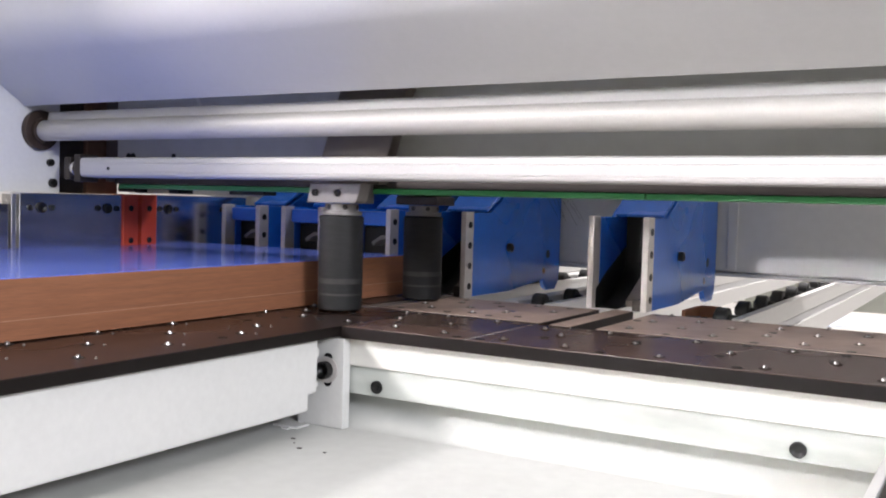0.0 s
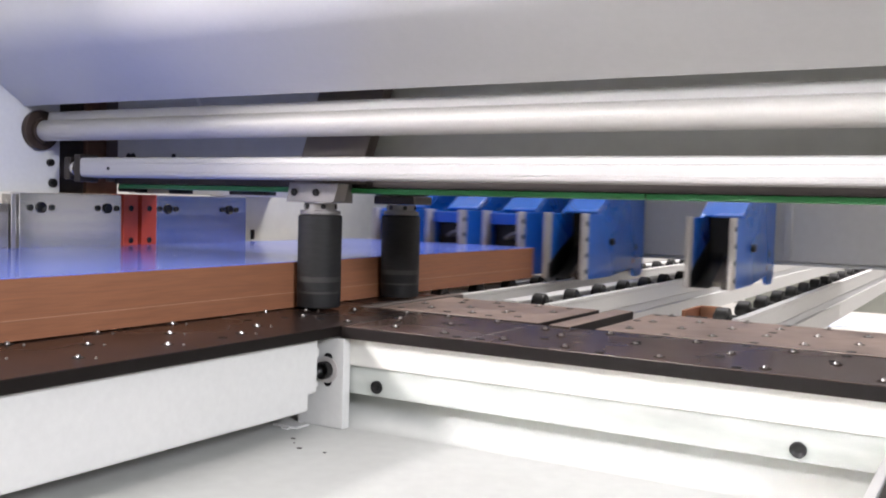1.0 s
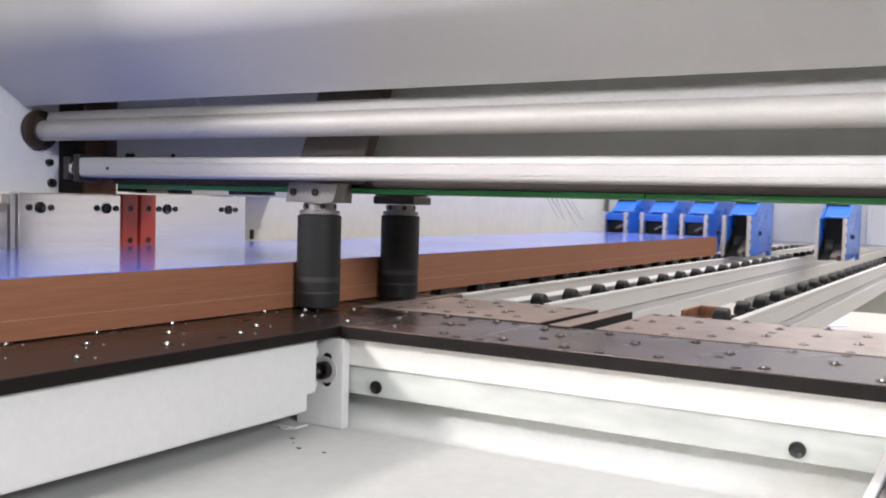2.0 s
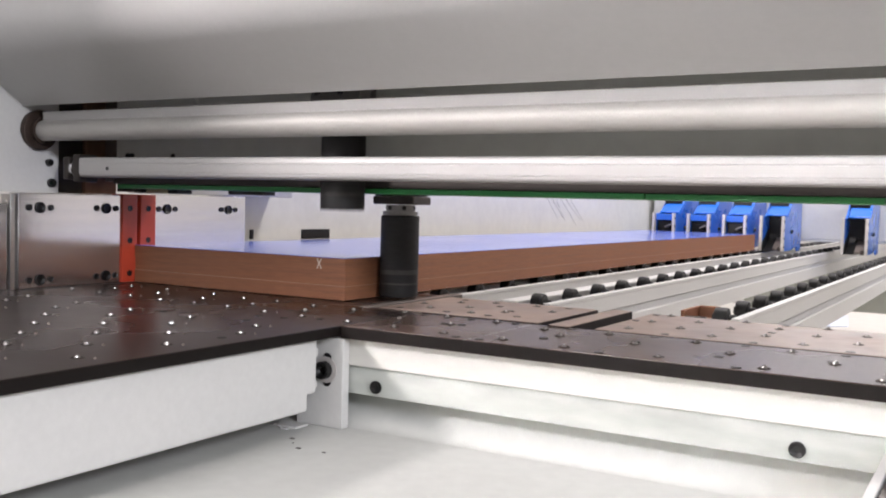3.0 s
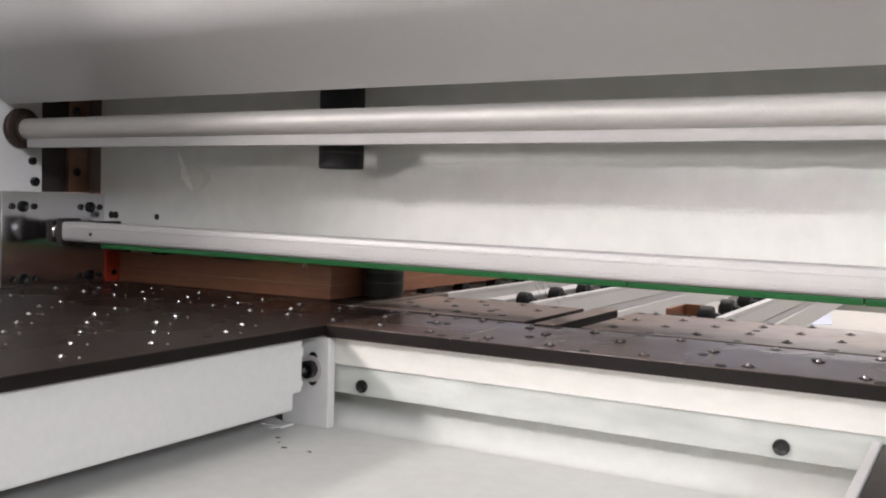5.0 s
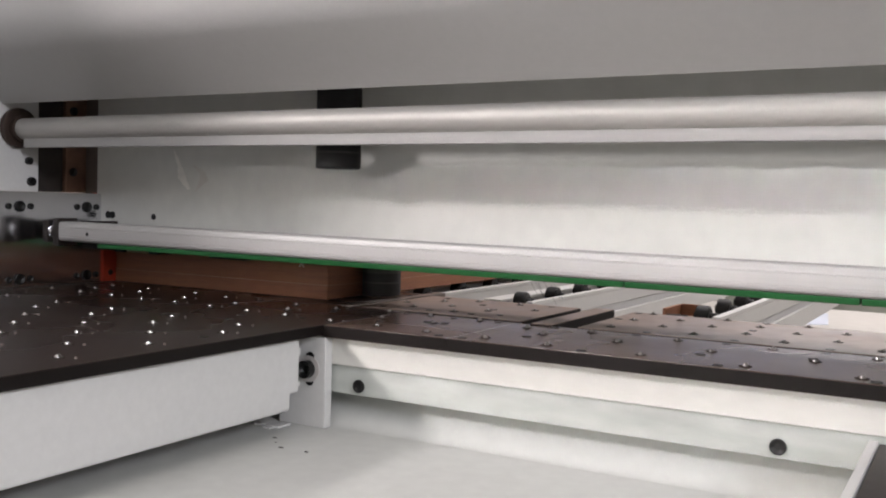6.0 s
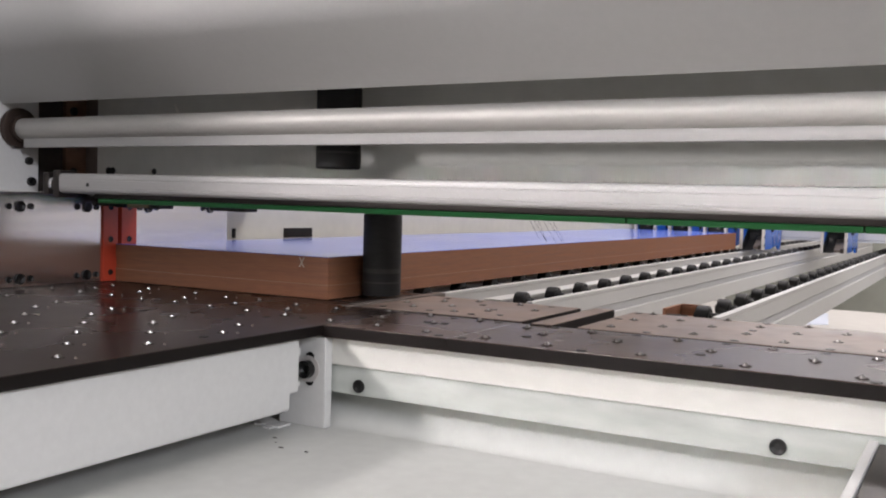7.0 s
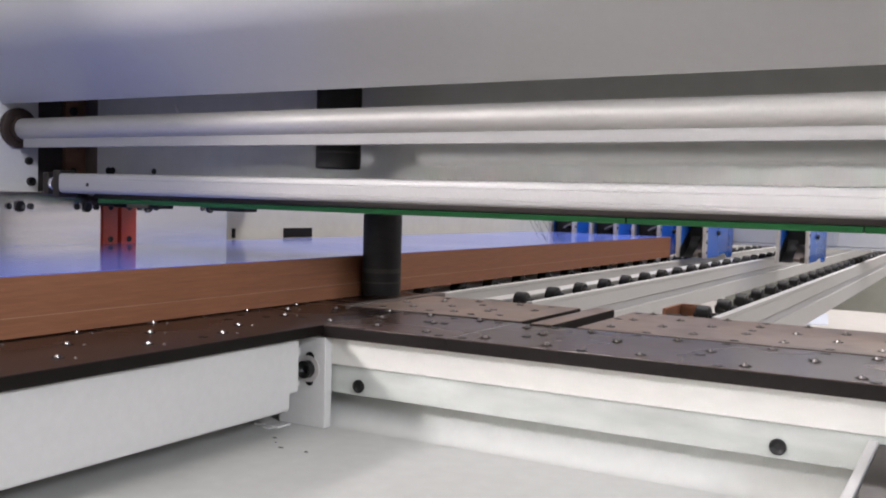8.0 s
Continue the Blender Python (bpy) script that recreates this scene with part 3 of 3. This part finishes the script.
# ---- roller tracks behind the saw ----
def roller_mesh():
    bm = bmesh.new()
    cyl(bm, (-0.0070, 0, 0), (0.0110, 0, 0), 0.0145, n=18, bevel=0.0025)
    cyl(bm, (-0.0100, 0, 0), (0.0195, 0, 0), 0.006, n=10)
    return mesh_of("roller", bm, RUBBER, Vector((0, 0, 0)))


TRACK_ROLLER = roller_mesh()


def roller_track(xr, y0, label, closed=True):
    t = thing("roller_track", (xr, 3.0, -0.09), label, "roller track", "roller tracks")
    y1 = 5.2
    if closed:
        part("inner_flange", B(xr - 0.048, xr - 0.020, y0, y1, -0.012, -0.008, bevel=0.001), WHITE, t)
    part("outer_flange", B(xr + 0.019, xr + 0.030, y0, y1, -0.014, -0.008, bevel=0.001), WHITE, t)
    part("side", prism(bmesh.new(), [(xr + 0.0295, -0.0142), (xr + 0.0295, -0.036), (xr + 0.026, -0.038), (xr + 0.026, -0.050), (xr + 0.0295, -0.052), (xr + 0.0295, -0.085), (xr + 0.02, -0.085), (xr + 0.02, -0.0142)], "y", y0, y1), WHITE, t)
    part("groove", B(xr + 0.0262, xr + 0.0272, y0, y1, -0.0495, -0.0385), GREY, t)
    if closed:
        part("bottom", B(xr - 0.048, xr + 0.0195, y0, y1, -0.085, -0.080), WHITE, t)
        part("inner_side", B(xr - 0.048, xr - 0.044, y0, y1, -0.0798, -0.0122), WHITE, t)
    y = y0 + 0.024
    while y < y1:
        piece("roller", TRACK_ROLLER, t, (xr, y, -0.0112))
        y += 0.1145
    return t


t = thing("rear_base", (1.0, 5.3, -0.9), "grey-green base of the machine's far end", "machine base", kind="structure")
part("panel", B(-0.8, 3.0, 5.25, 5.32, -0.44, -0.02, bevel=0.004), OLIVE, t)
part("foot", B(-0.8, -0.6, 5.25, 5.32, -0.9, -0.4402), OLIVE, t)
part("foot", B(2.8, 3.0, 5.25, 5.32, -0.9, -0.4402), OLIVE, t)
t = thing("stop_bracket", (0.235, 0.46, -0.02), "brown open wooden box at the track's end", "bracket")
part("side", B(0.2165, 0.2215, 0.46, 0.535, -0.022, -0.004, bevel=0.0008), WOOD, t)
part("back", B(0.2217, 0.250, 0.530, 0.535, -0.022, -0.003, bevel=0.0008), WOOD, t)
# black strip stands in for the shade inside the hollow box
part("hollow_shade", B(0.2217, 0.250, 0.46, 0.464, -0.022, -0.011, bevel=0.0008), BLACK, t, "black strip as the shade of the hollow front")
part("bottom", B(0.2217, 0.250, 0.4642, 0.5298, -0.022, -0.019), RUST, t)

roller_track(0.008, 0.437, "white steel roller track with black rollers")
roller_track(0.268, 0.440, "white steel roller track beside the open bay", closed=False)
roller_track(-0.150, 0.42, "white steel roller track under the panel stack")
roller_track(-0.40, 0.42, "white steel roller track under the panel stack")


# ---- panel stack ----
PX0, PX1, PLEN = -0.5225, -0.1365, 2.285
REAR0 = 0.325


def panels():
    made = []
    for i in range(3):
        z0 = 0.0014 + 0.018 * i
        dx, dy = 0.0, (0.0, 0.0012, 0.0)[i]
        t = thing("panel", ((PX0 + PX1) / 2, REAR0 - PLEN / 2, z0), "brown fibreboard panel with a blue film, in a stack", "panel", "panels in the stack")
        part("core", B(PX0, PX1 + dx, REAR0 - PLEN + dy, REAR0, z0, z0 + 0.0174), WOOD, t, "brown fibreboard core")
        part("top_film", B(PX0, PX1 + dx, REAR0 - PLEN + dy, REAR0, z0 + 0.0174, z0 + 0.0180), (SEAM, WOOD, FILM)[i], t, "glossy film")
        if i == 2:
            bm = bmesh.new()
            y = REAR0 - PLEN
            for a, b in ((-0.0035, 0.0035), (0.0035, -0.0035)):
                prism(bm, [(-0.178 + a - 0.0008, z0 + 0.003), (-0.178 + a + 0.0008, z0 + 0.003), (-0.178 + b + 0.0008, z0 + 0.0155), (-0.178 + b - 0.0008, z0 + 0.0155)], "y", y - 0.0005, y)
            part("chalk_cross", bm, CHALK, t, "pale chalk cross on the edge")
        made.append(t)
    return made


PANELS = panels()


# ---- clamps and their carriage ----
def clamp(xc, grips):
    y0 = 0.342
    t = thing("clamp", (xc, 0.5, 0.0), "blue enamelled panel clamp with bright jaw edges", "panel clamp", "clamps on the carriage")
    side = [(y0 + 0.0222, 0.001), (y0 + 0.0222, 0.117), (y0 + 0.075, 0.117), (y0 + 0.085, 0.124), (y0 + 0.105, 0.134), (y0 + 0.15, 0.165), (y0 + 0.32, 0.165),
            (y0 + 0.32, 0.030), (y0 + 0.315, 0.006), (y0 + 0.304, -0.006), (y0 + 0.272, -0.006), (y0 + 0.262, 0.000), (y0 + 0.256, 0.012), (y0 + 0.244, 0.011), (y0 + 0.18, 0.005), (y0 + 0.135, 0.001)]
    for s, name in ((-1, "cheek"), (1, "cheek")):
        bm = bmesh.new()
        a, b = sorted((xc + s * 0.0385, xc + s * 0.031))
        prism(bm, side, "x", a, b, bevel=0.0012)
        ch = part(name, bm, BLUE, t)
        a, b = sorted((xc + s * 0.0395, xc + s * 0.0315))
        strip = part("jaw_edge", B(a, b, y0, y0 + 0.0220, 0.001, 0.118, bevel=0.001), JAW, t, "bright steel jaw edge")
        for z in (0.100, 0.072, 0.044, 0.016):
            part("screw", CY((xc + s * 0.0394, y0 + 0.0115, z), (xc + s * 0.0405, y0 + 0.0115, z), 0.0046, n=14), BLACK, strip)
        if s > 0:
            socket_screw(ch, (xc + 0.0385, y0 + 0.130, 0.066), (1, 0, 0), 0.0065, 0.007)
            for yy, zz, rr in ((0.272, 0.052, 0.007), (0.258, 0.026, 0.005)):
                part("hole", CY((xc + 0.0384, y0 + yy, zz), (xc + 0.0388, y0 + yy, zz), rr, n=16), BLACK, ch)
    bm = bmesh.new()
    prism(bm, [(y0 + 0.062, 0.1175), (y0 + 0.10, 0.136), (y0 + 0.15, 0.168), (y0 + 0.32, 0.168), (y0 + 0.32, 0.172), (y0 + 0.148, 0.172), (y0 + 0.096, 0.140), (y0 + 0.060, 0.121)], "x", xc - 0.0265, xc + 0.0385, bevel=0.0008)
    part("cover", bm, BLUE, t)
    part("back_plate", B(xc - 0.0305, xc + 0.0305, y0 + 0.28, y0 + 0.315, 0.03, 0.164), BLUE_SHADED, t)
    if grips:
        part("upper_jaw", B(xc - 0.0305, xc + 0.0305, y0 + 0.012, y0 + 0.11, 0.093, 0.114, bevel=0.003), BLUE, t)
    if grips:
        part("jaw_tip", prism(bmesh.new(), [(xc + 0.004, 0.070), (xc + 0.020, 0.080), (xc + 0.029, 0.081), (xc + 0.029, 0.076), (xc + 0.020, 0.074), (xc + 0.007, 0.065)], "y", y0 + 0.004, y0 + 0.03, bevel=0.001), BRACKET, t, "grey steel jaw tip")
    # black blocks added to fill the clamp with the shade of its inside
    part("shade_filler", B(xc - 0.0305, xc + 0.0305, y0 + 0.115, y0 + 0.279, 0.02, 0.164), BLACK, t)
    if grips:
        part("jaw_shade_filler", B(xc - 0.0303, xc + 0.0303, y0 + 0.034, y0 + 0.1148, 0.012, 0.0925, bevel=0.002), BLACK, t)
    bm = bmesh.new()
    # a hooked arm that curves up and back from the table
    arm = [(y0 + 0.016 + 0.100 * math.sin(w), 0.001 + 0.062 * (1 - math.cos(w)) ** 0.8) for w in (math.pi / 2 * k / 10 for k in range(11))]
    under = [(y0 + 0.040 + 0.085 * math.sin(w), 0.001 + 0.036 * (1 - math.cos(w)) ** 0.9) for w in (math.pi / 2 * k / 10 for k in range(10, -1, -1))]
    prism(bm, arm + under, "x", xc - 0.0300, xc - 0.004)
    part("lower_jaw", bm, BLACK, t, "black hooked lower jaw")
    part("jaw_link", prism(bmesh.new(), [(y0 + 0.045, 0.002), (y0 + 0.045, 0.010), (y0 + 0.110, 0.044), (y0 + 0.114, 0.044), (y0 + 0.114, 0.002)], "x", xc - 0.0035, xc + 0.0285, bevel=0.001), SLIDE, t, "dull brown steel link")
    # black sheet that paints shade over the lower inner cheek
    shade_side = [(y0 + 0.010, 0.001), (y0 + 0.010, 0.026), (y0 + 0.045, 0.046), (y0 + 0.114, 0.076), (y0 + 0.114, 0.001)]
    part("cheek_shade", prism(bmesh.new(), shade_side, "x", xc - 0.0308, xc - 0.0302), BLACK, t, "black sheet on the cheek as shade in the clamp's mouth")
    part("jaw_foot", B(xc + 0.019, xc + 0.0308, y0 + 0.004, y0 + 0.044, 0.001, 0.016, bevel=0.002), DARKSTEEL, t)
    return t


CLAMPS = [clamp(0.168, False), clamp(-0.212, True)]
CLAMPS.append(copy_thing(CLAMPS[0], pose(-0.088, 0.5, TOP)))
for xc in (-0.335, -0.458):
    CLAMPS.append(copy_thing(CLAMPS[1], pose(xc, 0.5, TOP)))


def carriage():
    t = thing("clamp_carriage", (0.4, 0.72, 0.033), "pale grey carriage beam that carries the clamps", "carriage beam")
    # made tall out of view, to block light from behind
    part("beam", B(-0.60, 1.6, 0.668, 0.90, 0.036, 0.78, bevel=0.004), GREY, t)
    part("lip", B(-0.60, 1.6, 0.6665, 0.70, 0.030, 0.0355, bevel=0.001), GREY, t)
    part("cover_strip", B(0.222, 0.236, 0.664, 0.6678, 0.04, 0.76, bevel=0.001), GREY, t)
    return t


CARRIAGE = carriage()


# ---- movement ----
def motions():
    travel = [(0.0, 0.0), (0.4, 0.006), (0.5, 0.0175), (0.6, 0.06), (0.7, 0.125), (0.8, 0.21), (0.9, 0.312), (1.0, 0.42), (1.1, 0.535), (1.3, 0.775), (1.5, 1.02), (1.7, 1.285),
              (2.0, 1.66), (2.3, 1.97), (2.6, 2.12), (2.8, 2.15), (3.0, 2.15), (5.0, 2.15), (6.9, 2.15), (7.0, 2.15), (7.1, 2.115), (7.2, 2.035), (7.3, 1.953), (7.4, 1.848), (7.5, 1.744), (7.6, 1.65), (7.7, 1.565), (7.8, 1.488), (7.9, 1.43), (8.0, 1.385)]
    for t in PANELS + CLAMPS + [CARRIAGE]:
        x, y, z = t.location
        walk(t, [(s, pose(x, y + d, z)) for s, d in travel])
    press = [(0.0, 0.0), (3.0, 0.0), (3.75, 0.0), (3.8, -0.003), (3.9, -0.024), (4.0, -0.0445), (4.1, -0.066), (4.2, -0.081), (4.3, -0.0855), (4.7, -0.0855), (6.3, -0.0855), (6.4, -0.085), (6.5, -0.0815),
             (6.6, -0.0725), (6.7, -0.060), (6.8, -0.0455), (6.9, -0.0315), (7.0, -0.0225), (7.1, -0.0225), (8.0, -0.0225)]
    x, y, z = PRESS.location
    # the beam sags a little towards its far end while it comes down
    sag = [(s, d, min(1.0, -d / 0.028) if d > -0.0225 else 0.8 + 0.2 * (-d - 0.0225) / 0.063) for s, d in press]
    walk(PRESS, [(s, pose(x, y, z + d - 0.0023 * k, 0, 0.29 * k, 0)) for s, d, k in sag])
    x, y, z = TORSION.location
    swing = [(0.0, -14), (2.8, -14), (2.9, -12), (3.0, 6), (3.1, 82), (3.2, 155), (3.3, 178), (3.4, 180), (8.0, 180)]
    walk(TORSION, [(s, pose(x, y, z, a)) for s, a in swing])
    x, y, z = ROLLER_FRONT.location
    front = [(0.0, 0.031, 0), (0.1, 0.018, 0), (0.2, 0.006, 0), (0.3, 0.001, 0), (0.4, 0, 0), (1.7, 0, 0), (2.5, 0, 0), (2.6, 0.003, 0.010), (2.7, 0.0085, 0.031), (2.8, 0.0145, 0.0565), (2.9, 0.0240, 0.0875),
             (3.0, 0.0330, 0.1145), (3.1, 0.0420, 0.141), (3.2, 0.0480, 0.156), (3.3, 0.0505, 0.1605), (8.0, 0.0505, 0.1605)]
    walk(ROLLER_FRONT, [(s, pose(x + dx, y, z + dz)) for s, dx, dz in front])
    x, y, z = ROLLER_REAR.location
    walk(ROLLER_REAR, [(s, pose(x + dx, y, z)) for s, dx in ((0.0, 0.035), (0.1, 0.0235), (0.2, 0.010), (0.3, 0.004), (0.4, 0.0005), (0.5, 0.0), (8.0, 0.0))])


motions()
